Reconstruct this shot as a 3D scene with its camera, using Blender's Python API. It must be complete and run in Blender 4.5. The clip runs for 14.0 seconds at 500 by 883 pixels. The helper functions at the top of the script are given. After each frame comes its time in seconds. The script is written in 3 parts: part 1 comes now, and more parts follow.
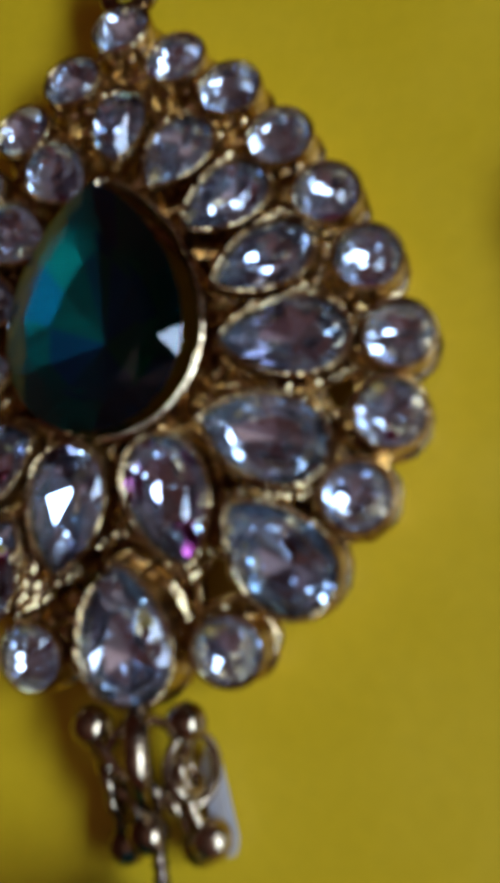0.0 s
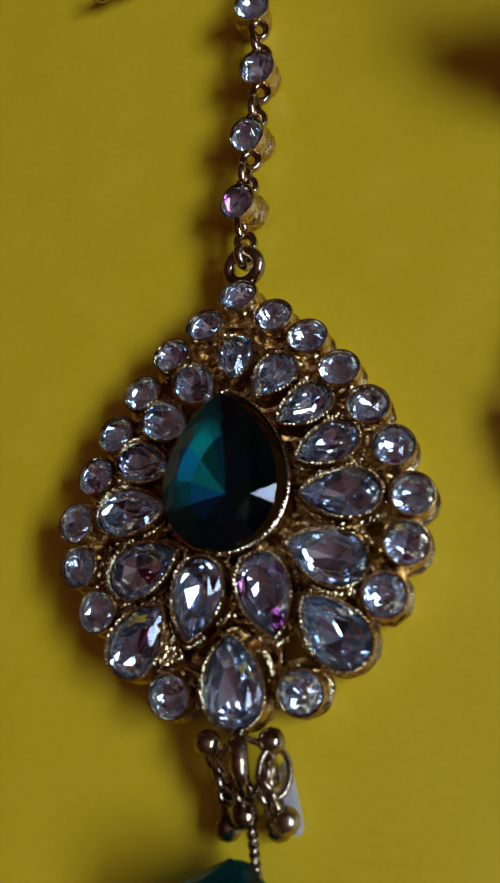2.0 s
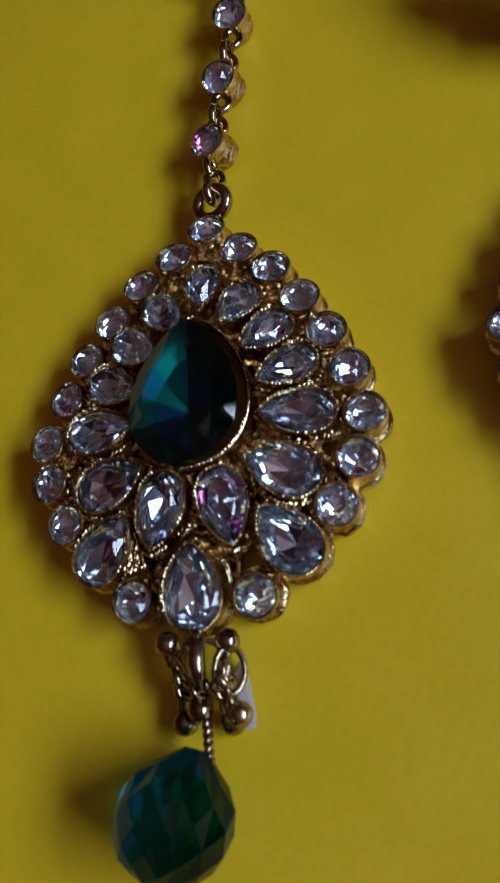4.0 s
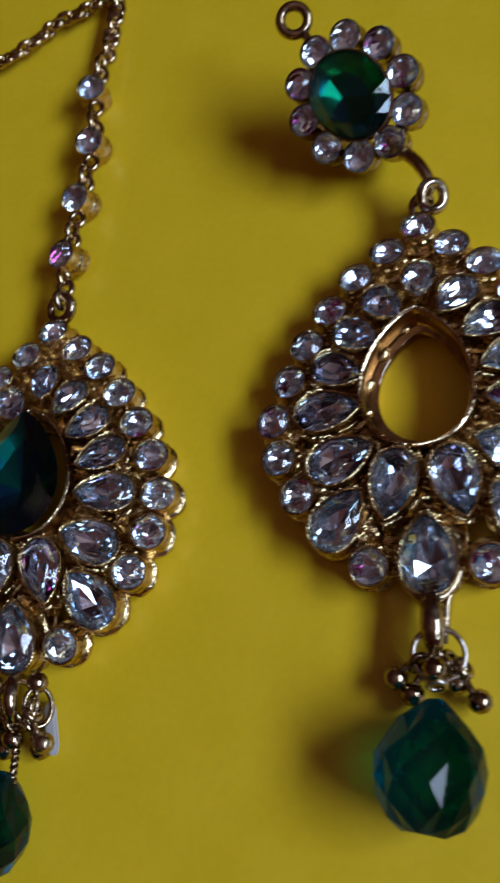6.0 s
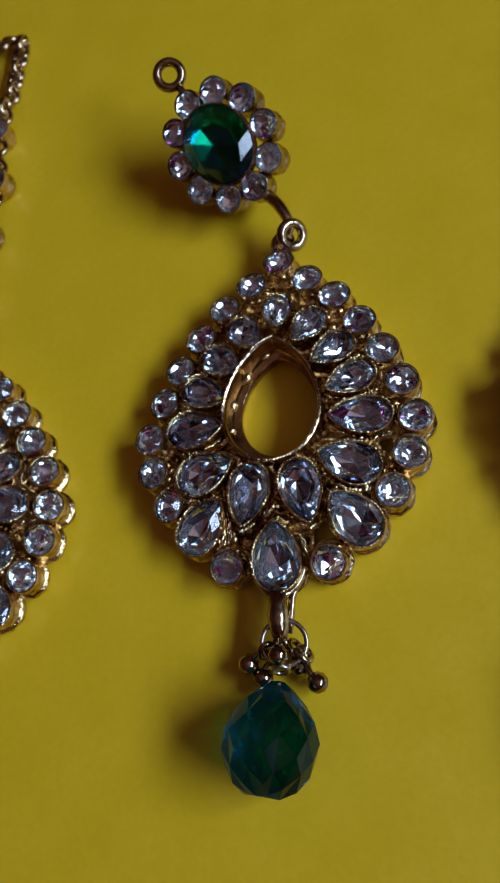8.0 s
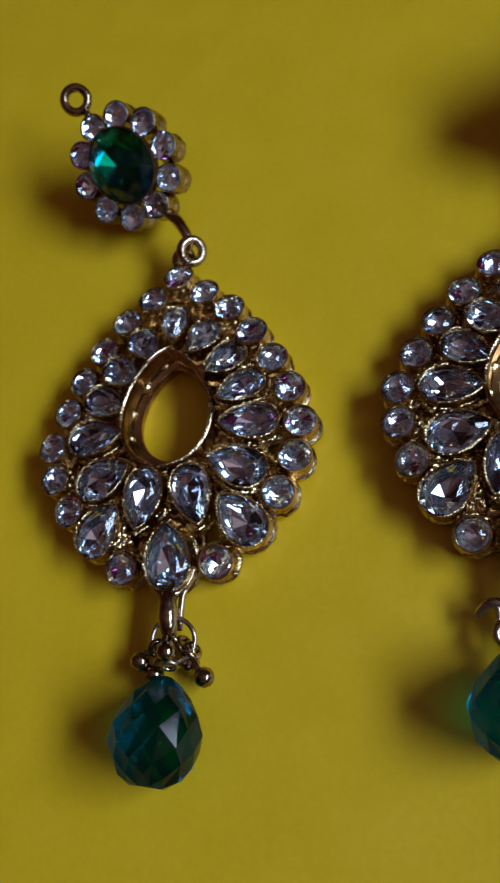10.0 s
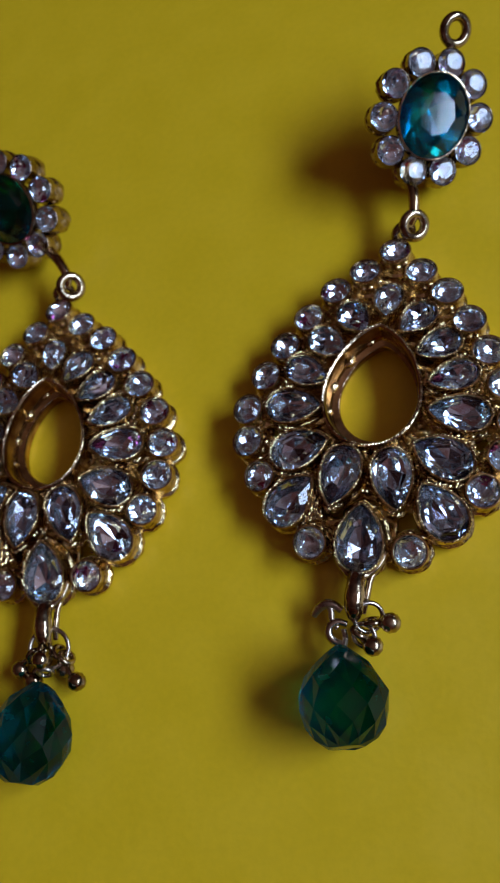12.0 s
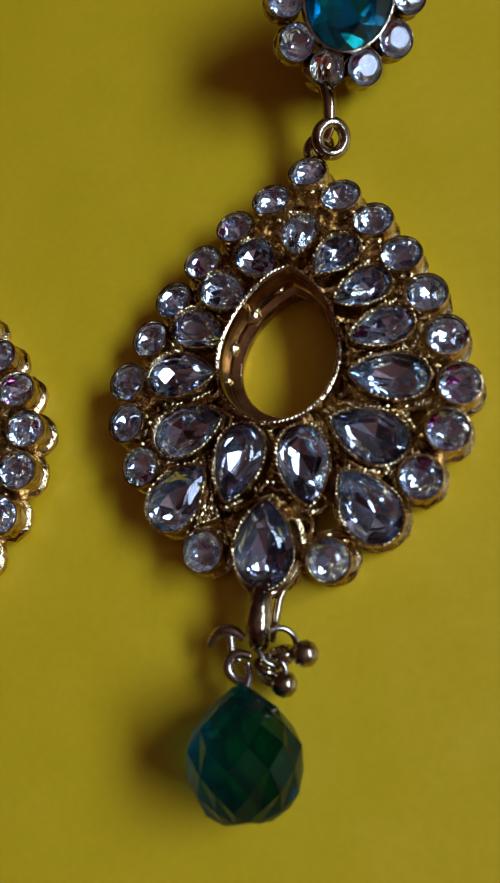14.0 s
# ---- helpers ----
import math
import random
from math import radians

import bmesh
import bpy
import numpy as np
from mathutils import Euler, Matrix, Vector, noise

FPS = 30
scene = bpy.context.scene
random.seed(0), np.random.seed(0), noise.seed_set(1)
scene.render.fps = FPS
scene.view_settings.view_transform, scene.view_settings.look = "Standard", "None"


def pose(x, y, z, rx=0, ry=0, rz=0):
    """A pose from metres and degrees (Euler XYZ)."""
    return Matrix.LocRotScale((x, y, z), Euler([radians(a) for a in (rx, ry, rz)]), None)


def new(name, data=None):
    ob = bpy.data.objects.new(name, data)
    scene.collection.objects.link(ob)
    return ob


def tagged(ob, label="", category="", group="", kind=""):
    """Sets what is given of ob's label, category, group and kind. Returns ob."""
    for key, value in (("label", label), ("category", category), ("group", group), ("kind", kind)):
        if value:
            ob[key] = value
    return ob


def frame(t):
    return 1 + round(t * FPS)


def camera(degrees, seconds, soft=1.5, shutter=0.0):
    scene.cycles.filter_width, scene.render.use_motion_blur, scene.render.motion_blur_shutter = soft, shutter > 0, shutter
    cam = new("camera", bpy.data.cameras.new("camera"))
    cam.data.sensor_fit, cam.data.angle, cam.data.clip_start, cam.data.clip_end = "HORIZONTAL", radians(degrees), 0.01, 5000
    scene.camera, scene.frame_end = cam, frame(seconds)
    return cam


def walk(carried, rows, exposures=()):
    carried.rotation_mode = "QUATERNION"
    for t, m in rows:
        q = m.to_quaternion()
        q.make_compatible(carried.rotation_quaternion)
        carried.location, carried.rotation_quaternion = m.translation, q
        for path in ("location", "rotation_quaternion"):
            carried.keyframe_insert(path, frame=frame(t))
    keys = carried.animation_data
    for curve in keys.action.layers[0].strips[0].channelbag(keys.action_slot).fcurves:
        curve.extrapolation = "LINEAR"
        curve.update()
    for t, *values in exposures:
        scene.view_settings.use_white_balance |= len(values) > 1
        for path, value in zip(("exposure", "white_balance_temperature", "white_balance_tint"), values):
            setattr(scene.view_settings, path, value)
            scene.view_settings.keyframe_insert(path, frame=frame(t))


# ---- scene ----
cam = camera(32.59, 14.0, soft=1.6, shutter=0.5)
ROWS = [
    (0.0, -0.02853, -0.02916, 0.05564, 11.055, 16.120, -0.901),
    (0.2, -0.02479, -0.03388, 0.06347, 13.528, 17.009, -0.663),
    (0.5, -0.02362, -0.03975, 0.07446, 18.670, 17.533, 0.058),
    (1.0, -0.02378, -0.03834, 0.08048, 20.513, 17.707, 0.962),
    (1.5, -0.02296, -0.03834, 0.08357, 20.684, 17.315, 1.292),
    (2.0, -0.02423, -0.03892, 0.08632, 21.869, 17.182, 1.743),
    (2.5, -0.02561, -0.03803, 0.08678, 21.705, 16.778, 1.875),
    (2.7, -0.02451, -0.03680, 0.08707, 20.876, 16.823, 1.544),
    (4.8, -0.01799, -0.05222, 0.08616, 21.561, 16.379, 2.482),
    (5.0, -0.01636, -0.05169, 0.08761, 21.581, 16.219, 2.474),
    (5.5, -0.00320, -0.04875, 0.09573, 20.703, 17.496, 3.253),
    (6.0, 0.01120, -0.04484, 0.09904, 22.112, 17.947, 3.003),
    (6.5, 0.01957, -0.04513, 0.10586, 20.482, 16.906, 2.084),
    (7.0, 0.02402, -0.04570, 0.10654, 20.812, 16.887, 1.849),
    (7.2, 0.02557, -0.04537, 0.10777, 20.595, 16.825, 1.673),
    (9.3, 0.03095, -0.04688, 0.10908, 21.528, 16.338, 0.806),
    (9.5, 0.03445, -0.04706, 0.10947, 21.471, 16.357, 0.688),
    (10.0, 0.04144, -0.04920, 0.10872, 21.903, 15.927, 0.299),
    (10.5, 0.04813, -0.04862, 0.10880, 21.349, 16.536, -0.428),
    (11.0, 0.05981, -0.04819, 0.11252, 20.441, 16.528, -1.412),
    (11.5, 0.06161, -0.04913, 0.11348, 20.795, 16.688, -1.783),
    (12.0, 0.06277, -0.05032, 0.11390, 21.111, 16.470, -1.942),
    (12.5, 0.06295, -0.04398, 0.10016, 21.013, 15.818, -3.033),
    (12.7, 0.06782, -0.04033, 0.08982, 19.941, 16.214, -3.312),
    (13.0, 0.07157, -0.03858, 0.08628, 18.479, 17.250, -3.987),
    (13.5, 0.06964, -0.03886, 0.08494, 18.501, 17.586, -4.136),
    (14.0, 0.06898, -0.03992, 0.08732, 18.043, 17.102, -4.468),
]
walk(cam, [(t, pose(*p)) for t, *p in ROWS],
     [(0.0, 0.12), (0.5, 0.06), (1.0, 0.0), (4.8, 0.02), (5.5, 0.06), (6.0, 0.12), (6.5, 0.04), (7.0, 0.0), (12.0, 0.0), (13.0, -0.05), (14.0, -0.06)])

cam.data.dof.use_dof = True
cam.data.dof.focus_distance = 0.105
cam.data.dof.aperture_fstop = 56.0

# ---- light: daylight through one window of a dim room ----
world = bpy.data.worlds.new("world")
scene.world = world
world.use_nodes = True
wn = world.node_tree.nodes
sky = wn.new("ShaderNodeTexSky")
sky.sky_type, sky.sun_disc = "NISHITA", False
sky.sun_elevation, sky.sun_rotation = radians(35), radians(70)
world.node_tree.links.new(sky.outputs[0], wn["Background"].inputs[0])
wn["Background"].inputs[1].default_value = 0.08

WALL_X, WIN_Y, WIN_Z, WIN_W, WIN_H = 1.35, -0.24, 1.02, 1.35, 0.58
lamp = bpy.data.lights.new("window_daylight", "AREA")
lamp.shape, lamp.size, lamp.size_y = "RECTANGLE", WIN_H - 0.06, WIN_W - 0.06
lamp.energy, lamp.color = 39.3, (0.585, 0.775, 1.10)
new("window_daylight", lamp).matrix_world = pose(WALL_X + 0.03, WIN_Y, WIN_Z, 0, 90, 0)


# ---- materials ----
def material(name, base, rough=0.5, metal=0.0, scale=1000.0, vary=0.0, bump=0.0, trans=0.0, ior=1.5,
             rough_vary=0.0, dirt=None, spec=0.5, coat=0.0):
    """A principled material with noise at two scales on colour, roughness and relief."""
    mat = bpy.data.materials.new(name)
    mat.use_nodes = True
    nt = mat.node_tree
    bsdf = nt.nodes["Principled BSDF"]
    bsdf.inputs["Base Color"].default_value = (*base, 1)
    bsdf.inputs["Roughness"].default_value = rough
    bsdf.inputs["Metallic"].default_value = metal
    bsdf.inputs["Transmission Weight"].default_value = trans
    bsdf.inputs["IOR"].default_value = ior
    bsdf.inputs["Specular IOR Level"].default_value = spec
    bsdf.inputs["Coat Weight"].default_value = coat
    bsdf.inputs["Coat Roughness"].default_value = 0.05
    tc = nt.nodes.new("ShaderNodeTexCoord")
    fine = nt.nodes.new("ShaderNodeTexNoise")
    fine.inputs["Scale"].default_value, fine.inputs["Detail"].default_value = scale, 4
    nt.links.new(tc.outputs["Object"], fine.inputs["Vector"])
    broad = nt.nodes.new("ShaderNodeTexNoise")
    broad.inputs["Scale"].default_value, broad.inputs["Detail"].default_value = scale * 0.13, 3
    nt.links.new(tc.outputs["Object"], broad.inputs["Vector"])
    if vary:
        add = nt.nodes.new("ShaderNodeMath")
        add.operation = "ADD"
        nt.links.new(fine.outputs["Fac"], add.inputs[0])
        nt.links.new(broad.outputs["Fac"], add.inputs[1])
        ramp = nt.nodes.new("ShaderNodeMapRange")
        ramp.inputs["From Min"].default_value, ramp.inputs["From Max"].default_value = 0.7, 1.3
        nt.links.new(add.outputs[0], ramp.inputs["Value"])
        mix = nt.nodes.new("ShaderNodeMix")
        mix.data_type = "RGBA"
        low = dirt or tuple(c * (1 - vary) for c in base)
        mix.inputs["A"].default_value = (*low, 1)
        mix.inputs["B"].default_value = (*[min(1, c * (1 + vary * 0.3)) for c in base], 1)
        nt.links.new(ramp.outputs[0], mix.inputs["Factor"])
        nt.links.new(mix.outputs["Result"], bsdf.inputs["Base Color"])
    if rough_vary:
        rr = nt.nodes.new("ShaderNodeMapRange")
        rr.inputs["From Min"].default_value, rr.inputs["From Max"].default_value = 0.35, 0.65
        rr.inputs["To Min"].default_value, rr.inputs["To Max"].default_value = max(0.02, rough - rough_vary), rough + rough_vary
        nt.links.new(broad.outputs["Fac"], rr.inputs["Value"])
        nt.links.new(rr.outputs[0], bsdf.inputs["Roughness"])
    if bump:
        bp = nt.nodes.new("ShaderNodeBump")
        bp.inputs["Strength"].default_value, bp.inputs["Distance"].default_value = bump, 0.25 / scale
        nt.links.new(fine.outputs["Fac"], bp.inputs["Height"])
        nt.links.new(bp.outputs[0], bsdf.inputs["Normal"])
    return mat


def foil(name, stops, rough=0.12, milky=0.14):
    """Mirror foil behind a cut stone: each facet takes one of the tints, which stand in for reflections."""
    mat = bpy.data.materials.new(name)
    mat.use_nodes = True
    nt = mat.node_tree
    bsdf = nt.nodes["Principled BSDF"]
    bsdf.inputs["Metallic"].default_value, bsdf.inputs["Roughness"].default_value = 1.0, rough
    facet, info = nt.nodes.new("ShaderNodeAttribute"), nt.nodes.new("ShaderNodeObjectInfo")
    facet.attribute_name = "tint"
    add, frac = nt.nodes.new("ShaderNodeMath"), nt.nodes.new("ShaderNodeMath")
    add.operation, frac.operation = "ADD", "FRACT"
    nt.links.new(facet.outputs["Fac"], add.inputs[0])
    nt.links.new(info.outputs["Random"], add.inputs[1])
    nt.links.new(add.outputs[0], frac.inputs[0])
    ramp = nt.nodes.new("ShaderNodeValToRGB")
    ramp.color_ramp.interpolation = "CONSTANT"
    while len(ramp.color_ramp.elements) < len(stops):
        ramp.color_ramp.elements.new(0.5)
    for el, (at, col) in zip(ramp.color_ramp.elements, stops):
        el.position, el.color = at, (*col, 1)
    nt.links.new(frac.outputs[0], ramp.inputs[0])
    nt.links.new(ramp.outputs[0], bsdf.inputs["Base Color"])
    # a milky second lobe: the foil is creased and its lacquer is worn
    soft = nt.nodes.new("ShaderNodeBsdfAnisotropic")
    soft.inputs["Roughness"].default_value = 0.5
    nt.links.new(ramp.outputs[0], soft.inputs["Color"])
    mix = nt.nodes.new("ShaderNodeMixShader")
    mix.inputs[0].default_value = milky
    nt.links.new(bsdf.outputs[0], mix.inputs[1])
    nt.links.new(soft.outputs[0], mix.inputs[2])
    nt.links.new(mix.outputs[0], nt.nodes["Material Output"].inputs["Surface"])
    return mat


def tinted_glass(name, colour, milk, inner, outer, ior):
    """Deep coloured glass: soft, scattering refraction inside and a polished, slightly worn skin."""
    mat = bpy.data.materials.new(name)
    mat.use_nodes = True
    nt = mat.node_tree
    nt.nodes.remove(nt.nodes["Principled BSDF"])
    refr, gloss = nt.nodes.new("ShaderNodeBsdfRefraction"), nt.nodes.new("ShaderNodeBsdfAnisotropic")
    refr.inputs["Color"].default_value = (*colour, 1)
    refr.inputs["IOR"].default_value = ior
    tc, wear = nt.nodes.new("ShaderNodeTexCoord"), nt.nodes.new("ShaderNodeTexNoise")
    wear.inputs["Scale"].default_value, wear.inputs["Detail"].default_value = 420, 4
    nt.links.new(tc.outputs["Object"], wear.inputs["Vector"])
    for node, low, high in ((refr, inner * 0.8, inner * 1.2), (gloss, outer * 0.5, outer * 1.6)):
        rng = nt.nodes.new("ShaderNodeMapRange")
        rng.inputs["From Min"].default_value, rng.inputs["From Max"].default_value = 0.35, 0.65
        rng.inputs["To Min"].default_value, rng.inputs["To Max"].default_value = low, high
        nt.links.new(wear.outputs["Fac"], rng.inputs["Value"])
        nt.links.new(rng.outputs[0], node.inputs["Roughness"])
    fres, mix = nt.nodes.new("ShaderNodeFresnel"), nt.nodes.new("ShaderNodeMixShader")
    fres.inputs["IOR"].default_value = 1.3
    nt.links.new(fres.outputs[0], mix.inputs[0])
    cloud, body = nt.nodes.new("ShaderNodeBsdfTranslucent"), nt.nodes.new("ShaderNodeMixShader")
    cloud.inputs["Color"].default_value = (*milk, 1)
    body.inputs[0].default_value = 0.22
    nt.links.new(refr.outputs[0], body.inputs[1])
    nt.links.new(cloud.outputs[0], body.inputs[2])
    nt.links.new(body.outputs[0], mix.inputs[1])
    nt.links.new(gloss.outputs[0], mix.inputs[2])
    nt.links.new(mix.outputs[0], nt.nodes["Material Output"].inputs["Surface"])
    return mat


GOLD = material("gold_plating", (0.77, 0.57, 0.28), 0.19, 1.0, 1700, 0.45, 0.85, rough_vary=0.08, dirt=(0.22, 0.13, 0.06))
GOLD_SMOOTH = material("polished_gold_plating", (0.62, 0.47, 0.28), 0.15, 1.0, 1300, 0.3, 0.35, rough_vary=0.06, dirt=(0.28, 0.17, 0.08))
GOLD_CAST = material("cast_gold_plating", (0.60, 0.41, 0.16), 0.20, 1.0, 1300, 0.6, 1.0, rough_vary=0.1, dirt=(0.12, 0.06, 0.025))
PIN_GOLD = material("dark_gold_plating", (0.50, 0.38, 0.24), 0.17, 1.0, 1300, 0.35, 0.45, rough_vary=0.07, dirt=(0.14, 0.08, 0.04))
SEAT = material("tarnished_seat", (0.68, 0.44, 0.19), 0.25, 1.0, 420, 0.5, 0.10, rough_vary=0.06, dirt=(0.16, 0.07, 0.02))
WIRE = material("silver_wire", (0.54, 0.45, 0.36), 0.25, 1.0, 3000, 0.3, 0.3, rough_vary=0.08)
GLASS = material("clear_crystal", (0.97, 0.96, 1.0), 0.02, 0.0, 900, 0.0, 0.03, trans=1.0, ior=1.52)
# Pale, dark and magenta tints imitate bright window, dim room and pink reflections.
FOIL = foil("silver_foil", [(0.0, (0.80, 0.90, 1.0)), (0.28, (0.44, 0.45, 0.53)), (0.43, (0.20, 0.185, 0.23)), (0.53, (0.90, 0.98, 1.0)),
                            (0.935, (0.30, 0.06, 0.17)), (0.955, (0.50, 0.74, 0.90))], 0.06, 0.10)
# Paler set of the same tints: more reflected daylight put into the colour.
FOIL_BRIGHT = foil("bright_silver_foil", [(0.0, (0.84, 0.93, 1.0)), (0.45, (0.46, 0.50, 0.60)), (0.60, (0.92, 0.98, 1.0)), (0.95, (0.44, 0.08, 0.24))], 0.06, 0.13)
EMERALD = material("emerald_glass", (0.03, 0.42, 0.44), 0.035, 0.0, 900, 0.0, 0.0, trans=1.0, ior=1.43)
# Bluish tints beside the green ones stand in for the reflected window.
EMERALD_FOIL = foil("green_foil", [(0.0, (0.003, 0.14, 0.11)), (0.35, (0.003, 0.09, 0.13)), (0.62, (0.004, 0.15, 0.11)), (0.82, (0.003, 0.08, 0.16))], 0.36, 0.06)
TEAL_GLASS = material("teal_glass", (0.03, 0.44, 0.50), 0.07, 0.0, 900, 0.0, 0.0, trans=1.0, ior=1.45)
STUD_FOIL_GREEN = foil("green_stud_foil", [(0.0, (0.01, 0.30, 0.13)), (0.3, (0.01, 0.22, 0.09)), (0.55, (0.02, 0.30, 0.30)), (0.80, (0.01, 0.16, 0.26))], 0.2, 0.14)
# Lit copy of the stud foil, with reflected daylight painted into brighter teal.
STUD_FOIL_LIT = foil("lit_teal_foil", [(0.0, (0.03, 0.50, 0.44)), (0.3, (0.01, 0.38, 0.26)), (0.55, (0.05, 0.56, 0.58)), (0.74, (0.01, 0.32, 0.44))], 0.16, 0.16)
DROP_GLASS = tinted_glass("green_drop_glass", (0.002, 0.36, 0.42), (0.004, 0.50, 0.68), 0.24, 0.08, 1.5)
PAPER = material("yellow_card", (0.76, 0.488, 0.012), 0.40, 0.0, 900, 0.06, 0.12, rough_vary=0.05, spec=0.6)
# Unseen walls and ceiling, toned dark red-brown to warm and deepen the shade.
PLASTER = material("wall_plaster", (0.22, 0.05, 0.02), 0.9, 0.0, 60, 0.12, 0.3)
CEILING = material("ceiling_paint", (0.27, 0.125, 0.085), 0.9, 0.0, 60, 0.08, 0.2)
WOOD = material("brown_wood", (0.22, 0.12, 0.06), 0.5, 0.0, 40, 0.35, 0.2)
WHITE_PAINT = material("white_paint", (0.75, 0.75, 0.73), 0.45, 0.0, 80, 0.06, 0.1)
TAG = material("milky_plastic", (0.78, 0.76, 0.78), 0.45, 0.0, 600, 0.08, 0.1, trans=0.55)

MM = 0.001


# ---- mesh helpers (bmesh work is in millimetres) ----
def mesh_of(name, bm, mats, smooth=False):
    me = bpy.data.meshes.new(name)
    bm.to_mesh(me)
    bm.free()
    me.transform(Matrix.Scale(MM, 4))
    for m in mats if isinstance(mats, (list, tuple)) else [mats]:
        me.materials.append(m)
    if smooth:
        me.shade_smooth()
    return me


def place(name, me, parent=None, m=None, label=""):
    """Links a mesh as one object; m is in the parent's space, in millimetres."""
    ob = new(name, me)
    ob.parent = parent
    if m is not None:
        m = m.copy()
        m.translation *= MM
        ob.matrix_basis = m
    return tagged(ob, label)


def part(name, bm, mats, parent, label="", m=None, smooth=False):
    return place(name, mesh_of(name, bm, mats, smooth), parent, m, label)


def box(bm, x0, y0, z0, x1, y1, z1):
    vs = [bm.verts.new((x, y, z)) for x in (x0, x1) for y in (y0, y1) for z in (z0, z1)]
    for q in ((0, 1, 3, 2), (4, 6, 7, 5), (0, 4, 5, 1), (2, 3, 7, 6), (0, 2, 6, 4), (1, 5, 7, 3)):
        bm.faces.new([vs[i] for i in q])


def ball(bm, c, r, sub=2, squash=(1, 1, 1)):
    m = Matrix.Translation(c) @ Matrix.Diagonal((*squash, 1))
    bmesh.ops.create_icosphere(bm, subdivisions=sub, radius=r, matrix=m)


def tube(bm, pts, radii, seg=10, closed=False):
    """A round bar along points; radii is one number or one for each point."""
    pts = [Vector(p) for p in pts]
    n = len(pts)
    if not isinstance(radii, (list, tuple)):
        radii = [radii] * n
    rings, side = [], None
    for i, p in enumerate(pts):
        a = pts[(i - 1) % n] if closed or i else p
        b = pts[(i + 1) % n] if closed or i < n - 1 else p
        d = (b - a).normalized()
        if side is None:
            side = d.orthogonal().normalized()
        side = (side - d * side.dot(d)).normalized()
        up = d.cross(side)
        rings.append([bm.verts.new(p + radii[i] * (math.cos(2 * math.pi * k / seg) * side + math.sin(2 * math.pi * k / seg) * up))
                      for k in range(seg)])
    for i in range(n if closed else n - 1):
        r0, r1 = rings[i], rings[(i + 1) % n]
        for k in range(seg):
            bm.faces.new((r0[k], r0[(k + 1) % seg], r1[(k + 1) % seg], r1[k]))
    if not closed:
        bm.faces.new(rings[0][::-1])
        bm.faces.new(rings[-1])


def bend(pts, radii, times=2):
    """Rounds the corners of a line of points, and its radii with it."""
    rows = [(Vector(p), r) for p, r in zip(pts, radii)]
    for _ in range(times):
        out = [rows[0]]
        for (a, ra), (b, rb) in zip(rows, rows[1:]):
            out += [(a.lerp(b, 0.25), ra * 0.75 + rb * 0.25), (a.lerp(b, 0.75), ra * 0.25 + rb * 0.75)]
        rows = out + [rows[-1]]
    return [p for p, r in rows], [r for p, r in rows]


def ring_pts(c, r, m=None, n=24, ry=None):
    m = m or Matrix()
    return [Vector(c) + (m.to_3x3() @ Vector((r * math.cos(2 * math.pi * k / n), (ry or r) * math.sin(2 * math.pi * k / n), 0)))
            for k in range(n)]


def outline(length, width, n=32, pear=True, m=0.55):
    """A closed outline about its middle: a pear with its tip at +x, or an ellipse."""
    pts = []
    for k in range(n):
        t = 2 * math.pi * k / n
        s = abs(math.sin(t / 2)) ** m if pear else 1.0
        pts.append([math.cos(t), math.sin(t) * s])
    top = max(p[1] for p in pts)
    return [Vector((p[0] * length / 2, p[1] / top * width / 2, 0)) for p in pts]


def offset(pts, d):
    """Moves a closed outline outwards by d."""
    n, out = len(pts), []
    for i, p in enumerate(pts):
        t = (pts[(i + 1) % n] - pts[i - 1]).normalized()
        out.append(p + d * Vector((t.y, -t.x, 0)))
    return out


def loft(bm, rings, cap0=False, cap1=False):
    vs = [[bm.verts.new(p) for p in r] for r in rings]
    n = len(vs[0])
    for a, b in zip(vs, vs[1:]):
        for k in range(n):
            bm.faces.new((a[k], a[(k + 1) % n], b[(k + 1) % n], b[k]))
    if cap0:
        bm.faces.new(vs[0][::-1])
    if cap1:
        bm.faces.new(vs[-1])


def up(pts, z, s=1.0, cx=0.0):
    return [Vector((cx + (p.x - cx) * s, p.y * s, z)) for p in pts]


